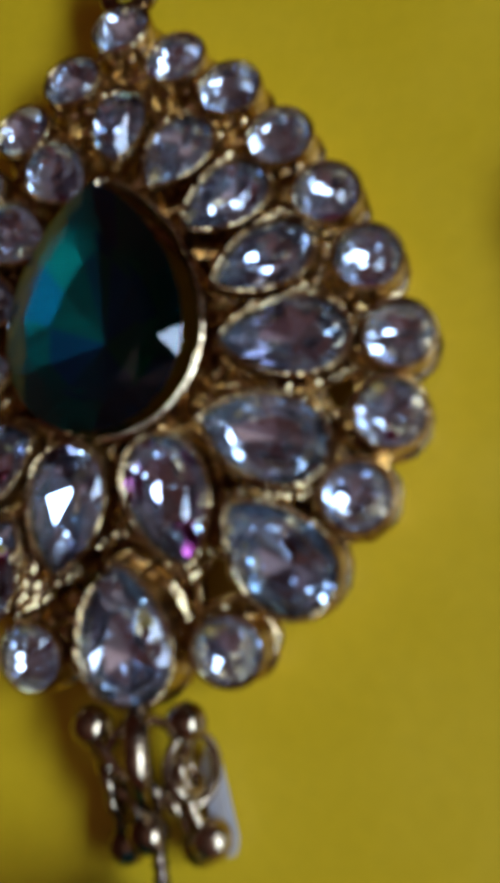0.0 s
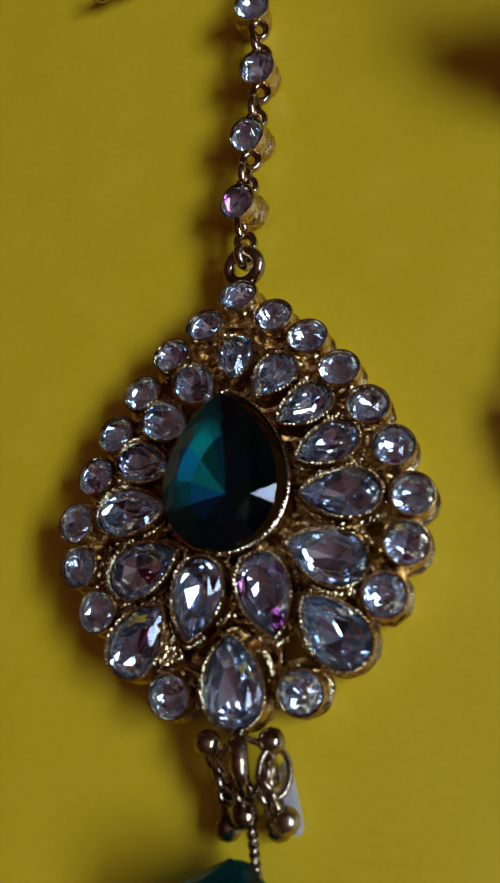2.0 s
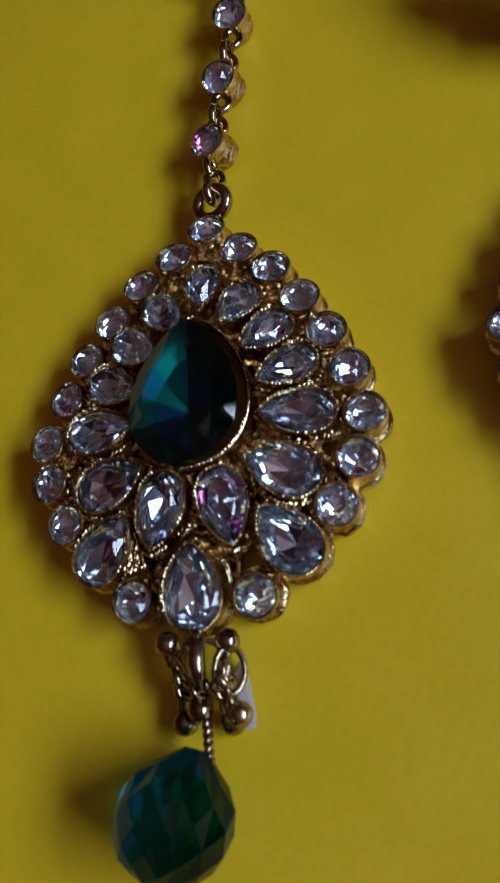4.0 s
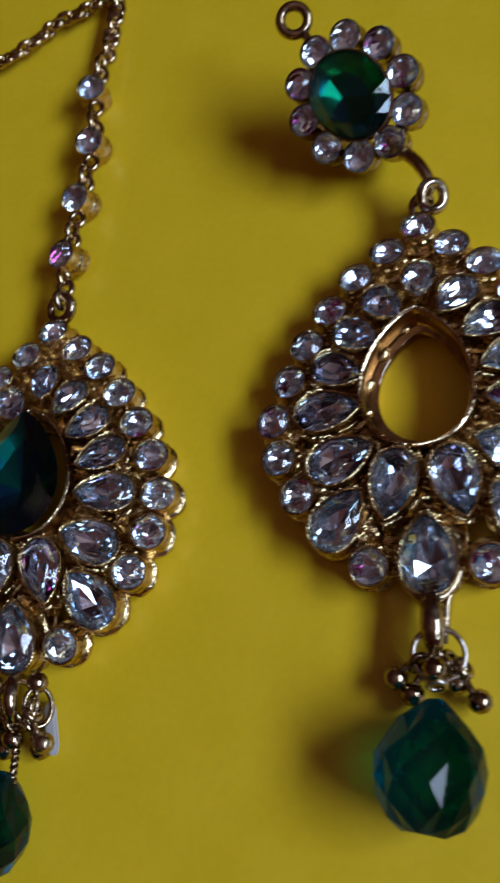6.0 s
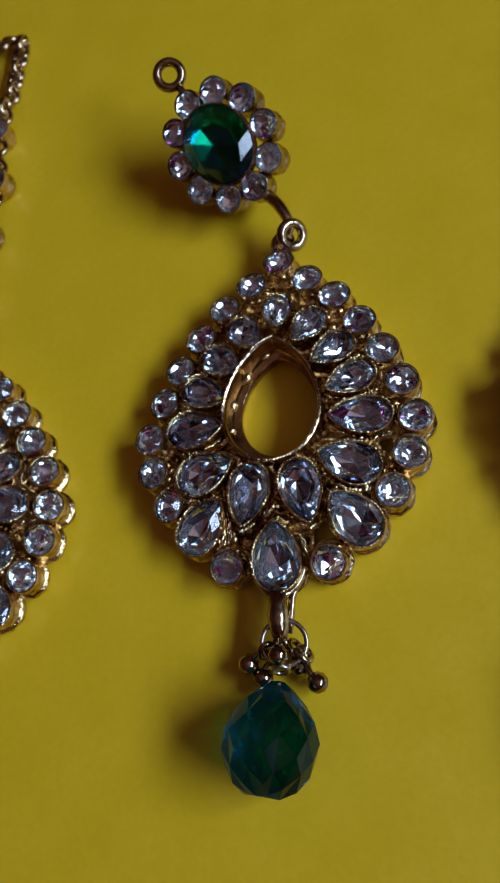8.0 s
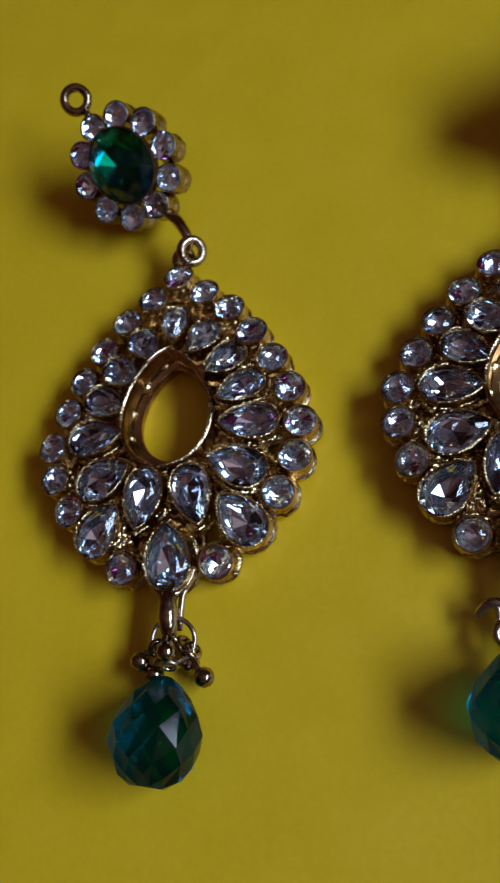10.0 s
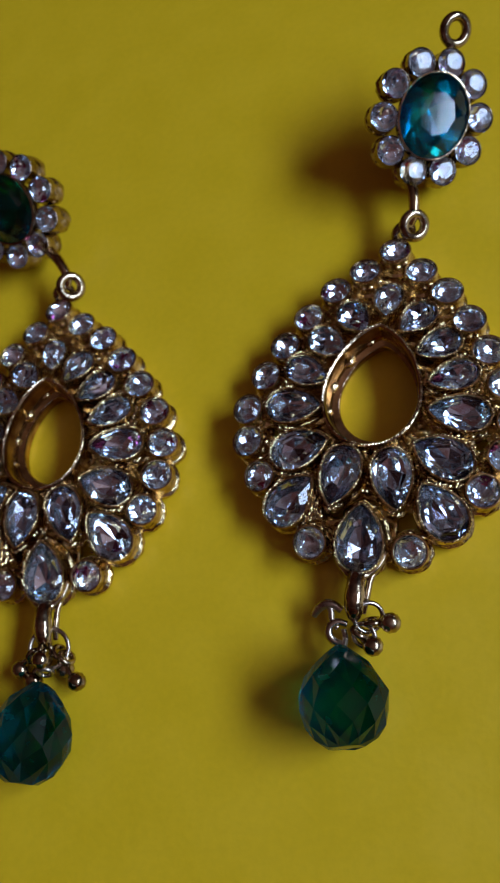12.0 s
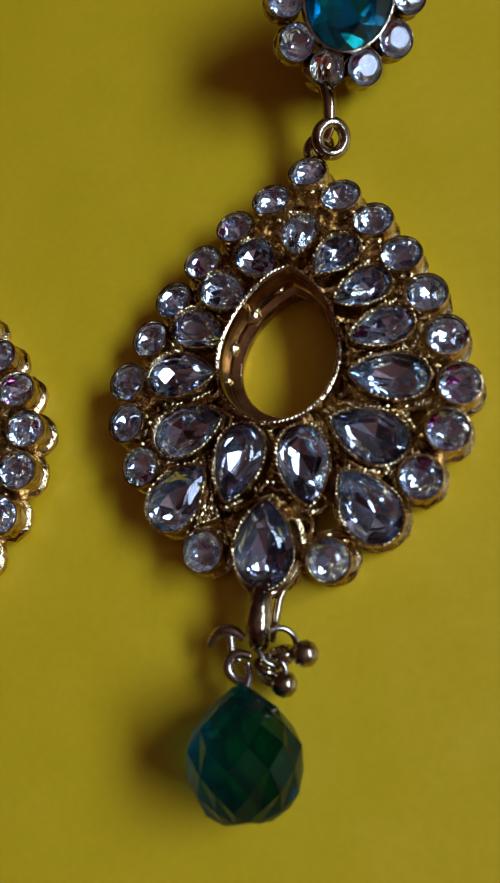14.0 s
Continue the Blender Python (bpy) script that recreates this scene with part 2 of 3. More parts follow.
def gem(length, width, pear=True, crown=1.0, depth=2.2, seg=16, glass=GLASS, back=FOIL, table=0.5, seed=1, wild=1.0):
    """A cut stone: faceted glass crown, and a foiled pavilion below."""
    rnd = random.Random(seed)
    bm = bmesh.new()
    o = outline(length, width, seg, pear)
    cx = -length * 0.12 if pear else 0.0
    mid = [Vector((cx + (p.x - cx) * 0.80, p.y * 0.80, crown * (0.62 + wild * rnd.uniform(-0.04, 0.04)))) for p in o]
    g0 = [bm.verts.new((p.x, p.y, 0)) for p in o]
    g1 = [bm.verts.new(0.5 * (mid[k] + mid[(k + 1) % seg])) for k in range(0, seg, 2)]
    h = len(g1)
    g2 = [bm.verts.new((cx + (o[(2 * k) % seg].x - cx) * table, o[(2 * k) % seg].y * table, crown)) for k in range(h)]
    for k in range(h):
        a, b, c = g0[2 * k], g0[2 * k + 1], g0[(2 * k + 2) % seg]
        p, q, pm = g1[k], g1[(k + 1) % h], g1[k - 1]
        bm.faces.new((a, b, p))
        bm.faces.new((b, c, p))
        bm.faces.new((a, p, g2[k]))
        bm.faces.new((a, g2[k], pm))
        bm.faces.new((p, g2[(k + 1) % h], g2[k]))
    bm.faces.new(g2)
    tint = bm.faces.layers.float.new("tint")
    tip = Vector((cx + wild * rnd.uniform(-0.10, 0.10) * width, wild * rnd.uniform(-0.09, 0.09) * width, -depth))
    mids = [bm.verts.new(o[2 * k].lerp(tip, 0.43 + wild * rnd.uniform(-0.07, 0.07)) + Vector((0, 0, -(0.18 + wild * rnd.uniform(-0.16, 0.18)) * depth))) for k in range(h)]
    culet = bm.verts.new(tip)
    for k in range(h):
        a, e, b = g0[2 * k], g0[2 * k + 1], g0[(2 * k + 2) % seg]
        ma, mb = mids[k], mids[(k + 1) % h]
        for vs in ((a, ma, mb, b, e), (ma, culet, mb)):
            f = bm.faces.new(vs)
            f.material_index = 1
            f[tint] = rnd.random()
    bmesh.ops.recalc_face_normals(bm, faces=bm.faces)
    return mesh_of("stone", bm, [glass, back])


def beads(bm, pts, r=0.21, step=0.40, z=0.0):
    """A row of grains along a closed outline."""
    n, carry = len(pts), 0.0
    for i in range(n):
        a, b = pts[i], pts[(i + 1) % n]
        d = (b - a).length
        s = carry
        while s < d:
            p = a.lerp(b, s / d)
            if random.random() < 0.16:
                s += step * random.uniform(0.6, 1.4)
                continue
            rr = r * random.uniform(0.55, 1.15)
            ang = math.atan2(b.y - a.y, b.x - a.x) + 0.5
            m = Matrix.Translation((p.x, p.y, z + random.uniform(-0.04, 0.04))) @ Matrix.Rotation(ang, 4, "Z") @ Matrix.Diagonal((1.6, 0.72, 0.9, 1))
            bmesh.ops.create_icosphere(bm, subdivisions=1, radius=rr, matrix=m)
            s += step
        carry = s - d


def cup(length, width, pear=True, depth=3.8, grain=True, wall=0.42, flange=1.0, metal=GOLD):
    """The gold setting under a stone: an open cup with a lip; and its beaded edge."""
    n = 36 if pear else 28
    o = outline(length + 0.44, width + 0.44, n, pear)
    bm, rnd = bmesh.new(), random.Random(int(length * 100))
    low = 0.22 if grain else 0.0

    def foot(d, z, rough):
        # cast side wall, a little uneven
        return [p + rough * rnd.uniform(-1, 1) * p.normalized() for p in up(offset(o, d), z)]
    rings = [up(offset(o, -0.9), -1.9), up(offset(o, -0.35), -0.6), up(offset(o, -0.06), -0.35), up(offset(o, 0.0), 0.30 - low), up(offset(o, 0.07), 0.44 - low),
             up(offset(o, wall * 0.7), 0.42 - low), up(offset(o, wall), 0.18 - low), foot(wall + 0.0, -0.5, 0.05), foot(wall - 0.08, -depth * 0.3, 0.10), foot(wall - 0.04, -depth * 0.45, 0.12), foot(wall + 0.12, -depth * 0.58, 0.15), foot(wall + 0.48 * flange, -depth * 0.66, 0.17), foot(wall + 0.54 * flange, -depth * 0.85, 0.17), foot(wall + 0.3 * flange, -depth, 0.10)]
    loft(bm, rings[::-1], cap0=True)
    if grain:
        beads(bm, offset(o, wall * 0.62), 0.21, 0.46, 0.28)
    return mesh_of("setting", bm, metal)


# ---- the pendant casting: stones as (u, v, girdle height, length, width, tip angle) ----
ROUND = 3.75
ROUNDS_AXIS = [(0.0, 22.7, 3.9)]
ROUNDS_SIDE = [(4.1, 19.4, 3.7), (8.1, 16.0, 3.8), (11.55, 11.5, 3.9), (14.5, 6.8, 3.9), (16.85, 2.05, 3.6),
               (18.5, -3.6, 4.3), (17.65, -8.6, 4.6), (15.2, -13.5, 4.3), (6.7, -22.3, 4.3)]
PEARS_AXIS = [(0.0, 14.2, 4.8, 5.6, 4.0, -90), (0.0, -21.2, 4.9, 9.2, 6.4, 90)]
PEARS_SIDE = [(4.5, 11.05, 5.3, 6.0, 4.2, 228), (7.9, 6.95, 5.4, 6.4, 4.3, 212), (10.3, 2.3, 5.4, 6.9, 4.3, 203), (11.5, -3.15, 5.6, 8.4, 5.0, 178),
              (9.85, -9.4, 5.4, 8.5, 5.5, 159), (3.6, -13.0, 5.8, 8.6, 5.4, -77), (10.15, -16.7, 4.9, 8.5, 5.8, 130)]
HOLE = dict(length=17.6, width=13.0, u=-0.6, v=0.4)

CACHE = {}


def cached(key, build):
    if key not in CACHE:
        CACHE[key] = build()
    return CACHE[key]


def stones():
    for u, v, z in ROUNDS_AXIS:
        yield u, v, z, ROUND, ROUND, 0, False
    for u, v, z in ROUNDS_SIDE:
        yield u, v, z, ROUND, ROUND, 0, False
        yield -u, v, z, ROUND, ROUND, 0, False
    for u, v, z, le, wi, an in PEARS_AXIS:
        yield u, v, z, le * 0.91, wi * 0.89, an, True
    for u, v, z, le, wi, an in PEARS_SIDE:
        yield u, v, z, le * 0.91, wi * 0.89, an, True
        yield -u, v, z, le * 0.91, wi * 0.89, 180 - an, True


def hole_outline(n=48, grow=0.0):
    o = outline(HOLE["length"], HOLE["width"], n, True, 0.42)
    o = [Vector((HOLE["u"] - p.y, HOLE["v"] + p.x, 0)) for p in o]
    return offset(o, grow)


def inside(pts, x, y):
    c = False
    for a, b in zip(pts, pts[1:] + pts[:1]):
        if (a.y > y) != (b.y > y) and x < (b.x - a.x) * (y - a.y) / (b.y - a.y) + a.x:
            c = not c
    return c


def rim_outline():
    """The line through the outer settings, which bounds the casting."""
    rim = [Vector((u, v, 0)) for u, v, z in ROUNDS_AXIS + ROUNDS_SIDE[:8]] + [Vector((12.5, -17.5, 0)), Vector((6.7, -22.3, 0)), Vector((2.0, -24.0, 0))]
    return rim[::-1] + [Vector((-p.x, p.y, 0)) for p in rim[1:]]


def plate_mesh():
    """The cast web between the settings: a rough gold sheet with gaps, thick at its edges."""
    rim = rim_outline()
    hole = hole_outline(48, 0.1)
    gaps = [(6.0, -18.0, 1.75), (-4.0, -17.2, 0.9), (14.4, -6.2, 1.0), (-14.4, -6.2, 0.9), (13.6, -11.2, 0.8), (-13.6, -11.2, 0.7)]
    step, bm, grid = 0.36, bmesh.new(), {}
    cells = []
    for i in range(-60, 61):
        for j in range(-72, 72):
            x, y = (i + 0.5) * step, (j + 0.5) * step
            if inside(rim, x, y) and not inside(hole, x, y) and all((x - a) ** 2 + (y - b) ** 2 > r * r for a, b, r in gaps):
                cells.append((i, j))

    def vert(i, j, low):
        if (i, j, low) not in grid:
            x, y = i * step, j * step
            p = Vector((x * 0.9, y * 0.9, 3.1))
            z = 0.9 if low else 1.7 + 0.9 * noise.noise(p) + 0.55 * abs(noise.noise(p * 2.3)) + max(0, 1.0 - math.hypot(x, y + 2) / 18) * 1.2
            jig = Vector((noise.noise(p + Vector((9, 0, 0))), noise.noise(p + Vector((0, 9, 0))), 0)) * 0.12
            grid[i, j, low] = bm.verts.new(Vector((x, y, z)) + jig)
        return grid[i, j, low]
    have = set(cells)
    for i, j in cells:
        q = [(i, j), (i + 1, j), (i + 1, j + 1), (i, j + 1)]
        bm.faces.new([vert(*c, False) for c in q])
        bm.faces.new([vert(*c, True) for c in q[::-1]])
        for (di, dj), (a, b) in (((0, -1), (0, 1)), ((1, 0), (1, 2)), ((0, 1), (2, 3)), ((-1, 0), (3, 0))):
            if (i + di, j + dj) not in have:
                bm.faces.new((vert(*q[b], False), vert(*q[a], False), vert(*q[a], True), vert(*q[b], True)))
    return mesh_of("web", bm, GOLD_CAST, True)


def grains_mesh():
    """Clusters of cast grains and little ribs in the gaps between the settings."""
    rnd = random.Random(5)
    all_s, bm, rim = list(stones()), bmesh.new(), rim_outline()
    count = 0
    while count < 150:
        x, y = rnd.uniform(-17, 17), rnd.uniform(-22, 20)
        d = sorted((math.hypot(x - s[0], y - s[1]) - (s[3] + s[4]) / 4, s[2]) for s in all_s)
        if d[0][0] > 0.42 and d[1][0] < 1.3 and d[2][0] < 3.0 and not inside(hole_outline(32, 0.5), x, y):
            m = Matrix.Translation((x, y, min(d[0][1], d[1][1]) - 0.5 + rnd.uniform(-0.7, 0.25))) @ Matrix.Rotation(rnd.uniform(0, 3), 4, "Z") @ Matrix.Diagonal((rnd.uniform(0.9, 1.9), 1, 1, 1))
            bmesh.ops.create_icosphere(bm, subdivisions=1, radius=rnd.uniform(0.2, 0.42), matrix=m)
            count += 1
    # small grains that hold each round setting on its inner side
    for u, v, z, le, wi, an, pear in all_s:
        if pear:
            continue
        aim = math.atan2(-3 - v, -u)
        for k in (-0.75, -0.25, 0.3, 0.8):
            a = aim + k + rnd.uniform(-0.12, 0.12)
            m = Matrix.Translation((u + 2.55 * math.cos(a), v + 2.55 * math.sin(a), z - 0.25 + rnd.uniform(-0.3, 0.2))) @ Matrix.Rotation(a + 1.57, 4, "Z") @ Matrix.Diagonal((1.5, 0.9, 1, 1))
            bmesh.ops.create_icosphere(bm, subdivisions=1, radius=rnd.uniform(0.26, 0.42), matrix=m)
    # twisted ribs that run round the lower pears, outside their own edges
    for u, v, z, le, wi, an, pear in all_s:
        if not pear or v > 6:
            continue
        turn = Matrix.Translation((u, v, z - 0.75)) @ Matrix.Rotation(radians(an), 4, "Z")
        rib = [turn @ p for p in outline(le + 2.0, wi + 2.0, 60, True)]
        for k, p in enumerate(rib):
            q = rib[(k + 1) % 60]
            if rnd.random() < 0.42 or inside(hole_outline(32, 0.7), p.x, p.y) or not inside(rim, p.x, p.y):
                continue
            if any(math.hypot(p.x - b[0], p.y - b[1]) < (b[3] + b[4]) / 4 + 0.15 for b in all_s if (b[0], b[1]) != (u, v)):
                continue
            m = Matrix.Translation(p + Vector((0, 0, rnd.uniform(-0.15, 0.15)))) @ Matrix.Rotation(math.atan2(q.y - p.y, q.x - p.x) + 0.6, 4, "Z") @ Matrix.Diagonal((1.6, 0.8, 1, 1))
            bmesh.ops.create_icosphere(bm, subdivisions=1, radius=rnd.uniform(0.17, 0.26), matrix=m)
    # a slanting patch of chopped cast ridges beside the lowest pear
    nx, ny, knots = 12, 18, {}
    for a in range(nx + 1):
        for b in range(ny + 1):
            f, g = a / nx, b / ny
            x = -7.75 + 2.2 * f - 0.1 * g - 0.9 * f * g
            y = -19.5 + 0.8 * f + 4.1 * g - 0.6 * f * g
            wave = 0.16 * math.sin(9.0 * x + 1.6 * math.sin(2.4 * y)) + rnd.uniform(-0.07, 0.07)
            knots[a, b] = bm.verts.new((x, y, 4.75 - 0.42 * (x + 6.7) + 0.30 * (y + 17.4) + wave))
    for a in range(nx):
        for b in range(ny):
            bm.faces.new((knots[a, b], knots[a + 1, b], knots[a + 1, b + 1], knots[a, b + 1]))
    edge = [(a, 0) for a in range(nx + 1)] + [(nx, b) for b in range(1, ny + 1)] + [(a, ny) for a in range(nx - 1, -1, -1)] + [(0, b) for b in range(ny - 1, 0, -1)]
    foot = {e: bm.verts.new((knots[e].co.x, knots[e].co.y, 1.6)) for e in edge}
    for e, f in zip(edge, edge[1:] + edge[:1]):
        bm.faces.new((knots[f], knots[e], foot[e], foot[f]))
    return mesh_of("granulation", bm, GOLD)


def bezel_mesh():
    """The tall pear-shaped seat in the middle, with an inner ledge and a roped edge."""
    o = hole_outline(56)
    bm = bmesh.new()
    inner = [Vector((HOLE["u"] + 0.4 + (p.x - HOLE["u"]) * 0.84, HOLE["v"] + 0.1 + (p.y - HOLE["v"]) * 0.83, 0)) for p in o]
    rings = [up(offset(o, 0.55), 0.05), up(offset(o, 0.6), 4.5), up(offset(o, 0.5), 6.0), up(offset(o, 0.25), 6.2), up(o, 6.0), up(offset(o, -0.14), 5.4),
             [a.lerp(b, 0.20) + Vector((0, 0, 3.2)) for a, b in zip(o, inner)], [a.lerp(b, 0.34) + Vector((0, 0, 2.75)) for a, b in zip(o, inner)],
             [a.lerp(b, 0.93) + Vector((0, 0, 2.5)) for a, b in zip(o, inner)], up(inner, 2.3), up(inner, 1.9), up(offset(inner, 0.5), 1.2), up(offset(inner, 0.6), 0.05), up(offset(o, 0.55), 0.05)]
    loft(bm, rings)
    beads(bm, offset(o, 0.30), 0.24, 0.48, 6.15)
    beads(bm, offset(inner, 0.14), 0.15, 0.40, 2.42)
    for f in bm.faces:
        c = f.calc_center_median()
        f.material_index = 1 if len(f.verts) == 4 and c.z < 5.8 and inside(hole_outline(40, 0.02), c.x, c.y) else 0
    return mesh_of("bezel", bm, [GOLD_SMOOTH, SEAT])


def pendant(root):
    """The gold casting with its stones, as parts of root. Its base lies on the card."""
    place("web", cached("web", plate_mesh), root)
    tagged(place("granulation", cached("grains", grains_mesh), root), kind="stuff")
    place("bezel", cached("bezel", bezel_mesh), root, None, "hollow pear-shaped gold bezel with a roped edge")
    for i, (u, v, z, le, wi, an, pear) in enumerate(stones()):
        # the shell is slightly domed, so the settings lean outwards
        lean = Matrix.Rotation(0.010 * math.hypot(u, v), 4, Vector((-v, u, 0)).normalized()) if u or v else Matrix()
        m = Matrix.Translation((u, v, z)) @ lean @ Matrix.Rotation(radians(an if pear else 37 * i), 4, "Z")
        s = place("setting", cached(("cup", le, wi), lambda: cup(le, wi, pear, 3.9 if pear else 3.5, pear, 0.36 if pear else 0.34)), root, m)
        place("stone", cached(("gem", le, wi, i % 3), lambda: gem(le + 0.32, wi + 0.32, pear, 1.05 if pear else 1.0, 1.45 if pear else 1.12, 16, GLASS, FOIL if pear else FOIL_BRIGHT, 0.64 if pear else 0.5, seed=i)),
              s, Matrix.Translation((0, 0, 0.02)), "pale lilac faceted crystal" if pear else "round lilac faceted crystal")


def briolette(length, width, seed=0, full=0.0):
    """A faceted drop lying along +y from its blunt end, with a drilled tip."""
    rnd = random.Random(seed)
    prof = [(0.0, 0.40), (0.08, 0.68), (0.20, 0.88), (0.35, 0.99), (0.52, 1.0), (0.68, 0.87), (0.82, 0.61), (0.93, 0.34), (1.0, 0.14)]
    prof = [(s, r + full * max(0.0, s - 0.45) * (1.0 - 0.45 * s)) for s, r in prof]
    n, bm, rings = 10, bmesh.new(), []
    for i, (s, r) in enumerate(prof):
        rings.append([bm.verts.new((r * width / 2 * math.cos(2 * math.pi * (k + 0.5 * (i % 2)) / n + rnd.uniform(-0.09, 0.09)), (s + rnd.uniform(-0.012, 0.012)) * length,
                                    r * width / 2 * math.sin(2 * math.pi * (k + 0.5 * (i % 2)) / n))) for k in range(n)])

    def beside(i, k):
        # the two points of ring i that flank point k of the rings next to it
        return (rings[i][k], rings[i][(k + 1) % n]) if i % 2 == 0 else (rings[i][k - 1], rings[i][k])
    last = len(rings) - 1
    for i in range(last - 1):
        for k in range(n):
            a, b = beside(i + 1, k)
            bm.faces.new((rings[i][k], a, rings[i + 2][k], b))
    for k in range(n):
        a, b = beside(0, k)
        bm.faces.new((a, b, rings[1][k]))
        a, b = beside(last, k)
        bm.faces.new((a, b, rings[last - 1][k]))
    bm.faces.new(rings[0])
    bm.faces.new(rings[-1][::-1])
    bmesh.ops.recalc_face_normals(bm, faces=bm.faces)
    return mesh_of("drop", bm, DROP_GLASS)


def head_pin(root, c, to, r=1.38):
    """A little gold ball on a bent wire that loops round the ring at to."""
    bm = bmesh.new()
    c, to = Vector(c), Vector(to)
    ball(bm, c, r, 2)
    d = (to - c)
    side = Vector((-d.y, d.x, 0)).normalized() * 0.35
    tube(bm, *bend([c, c + d * 0.35 + side + Vector((0, 0, 0.3)), c + d * 0.7 + side, to], [0.42] * 4), 8)
    tube(bm, ring_pts(to, 1.0, pose(0, 0, 0, 62, 20, math.degrees(math.atan2(d.y, d.x))), 18), 0.42, 8, True)
    part("bead_pin", bm, PIN_GOLD, root, "", None, True)


def jump_ring(root, c, r, rot=(0, 0, 0), thick=0.36, name="jump_ring", mat=None, ry=None):
    bm = bmesh.new()
    tube(bm, ring_pts(c, r, pose(0, 0, 0, *rot), 28, ry), thick, 10, True)
    return part(name, bm, mat or PIN_GOLD, root, "", None, True)


# ---- the room: plain unseen walls that close the place and tint its bounced light ----
X0, X1, Y0, Y1, Z0, Z1 = -1900, WALL_X * 1000, -1700, 1900, -740, 1760


def slab(name, boxes, mat, label, category):
    bm = bmesh.new()
    for b in boxes:
        box(bm, *b)
    return tagged(place(name, mesh_of(name, bm, mat)), label, category, kind="structure")


slab("floor", [(X0, Y0, Z0 - 60, X1, Y1, Z0)], WOOD, "brown wooden floor of a dim room", "floor")
slab("ceiling", [(X0, Y0, Z1, X1, Y1, Z1 + 60)], CEILING, "unseen ceiling of the room, toned brown to warm the shade", "ceiling")
slab("wall_west", [(X0 - 80, Y0, Z0, X0, Y1, Z1)], PLASTER, "unseen plain wall, toned reddish-brown to warm the shade", "wall")
slab("wall_north", [(X0 - 80, Y1, Z0, X1 + 80, Y1 + 80, Z1)], PLASTER, "unseen plain wall, toned reddish-brown to warm the shade", "wall")
slab("wall_south", [(X0 - 80, Y0 - 80, Z0, X1 + 80, Y0, Z1)], PLASTER, "unseen plain wall, toned reddish-brown to warm the shade", "wall")
wy0, wy1, wz0, wz1 = (WIN_Y - WIN_W / 2) * 1000, (WIN_Y + WIN_W / 2) * 1000, (WIN_Z - WIN_H / 2) * 1000, min(Z1 - 20, (WIN_Z + WIN_H / 2) * 1000)
slab("wall_east", [(X1, Y0, Z0, X1 + 80, wy0, Z1), (X1, wy1, Z0, X1 + 80, Y1, Z1), (X1, wy0, Z0, X1 + 80, wy1, wz0), (X1, wy0, wz1, X1 + 80, wy1, Z1)],
     PLASTER, "unseen plain wall with a window opening, toned reddish-brown to warm the shade", "wall")
win = tagged(new("window_1"), "white wooden window letting in daylight", "window", kind="structure")
bm = bmesh.new()
for b in ((X1 - 15, wy0 - 40, wz0 - 40, X1 - 2, wy0, wz1 + 20), (X1 - 15, wy1, wz0 - 40, X1 - 2, wy1 + 40, wz1 + 20), (X1 - 30, wy0, wz0 - 40, X1 - 2, wy1, wz0)):
    box(bm, *b)
part("window_frame", bm, WHITE_PAINT, win)
table = tagged(new("table"), "brown wooden table under the yellow card", "table")
bm = bmesh.new()
box(bm, -620, -420, -28, 620, 480, -1.2)
bmesh.ops.bevel(bm, geom=bm.edges[:], offset=4, segments=2, affect="EDGES")
part("tabletop", bm, WOOD, table)
for x in (-560, 500):
    for y in (-370, 370):
        bm = bmesh.new()
        box(bm, x, y, Z0, x + 60, y + 60, -28)
        part("leg", bm, WOOD, table)
bm = bmesh.new()
bmesh.ops.create_grid(bm, x_segments=60, y_segments=50, size=1, matrix=Matrix.Diagonal((430, 330, 1, 1)))
for v in bm.verts:
    v.co.z = -0.12 + 0.12 * noise.noise(v.co * 0.012)
top = bm.faces[:]
ext = bmesh.ops.extrude_face_region(bm, geom=top)
for v in [g for g in ext["geom"] if isinstance(g, bmesh.types.BMVert)]:
    v.co.z -= 0.7
tagged(part("yellow_card", bm, PAPER, None, "large sheet of bright yellow card lying on the table", None, True), category="card")

# ---- the jewellery ----
def ornament(name, x, y, rz, label, category, group=""):
    root = new(name)
    root.matrix_basis = pose(x * MM, y * MM, 0, 0, 0, rz)
    return tagged(root, label, category, group)


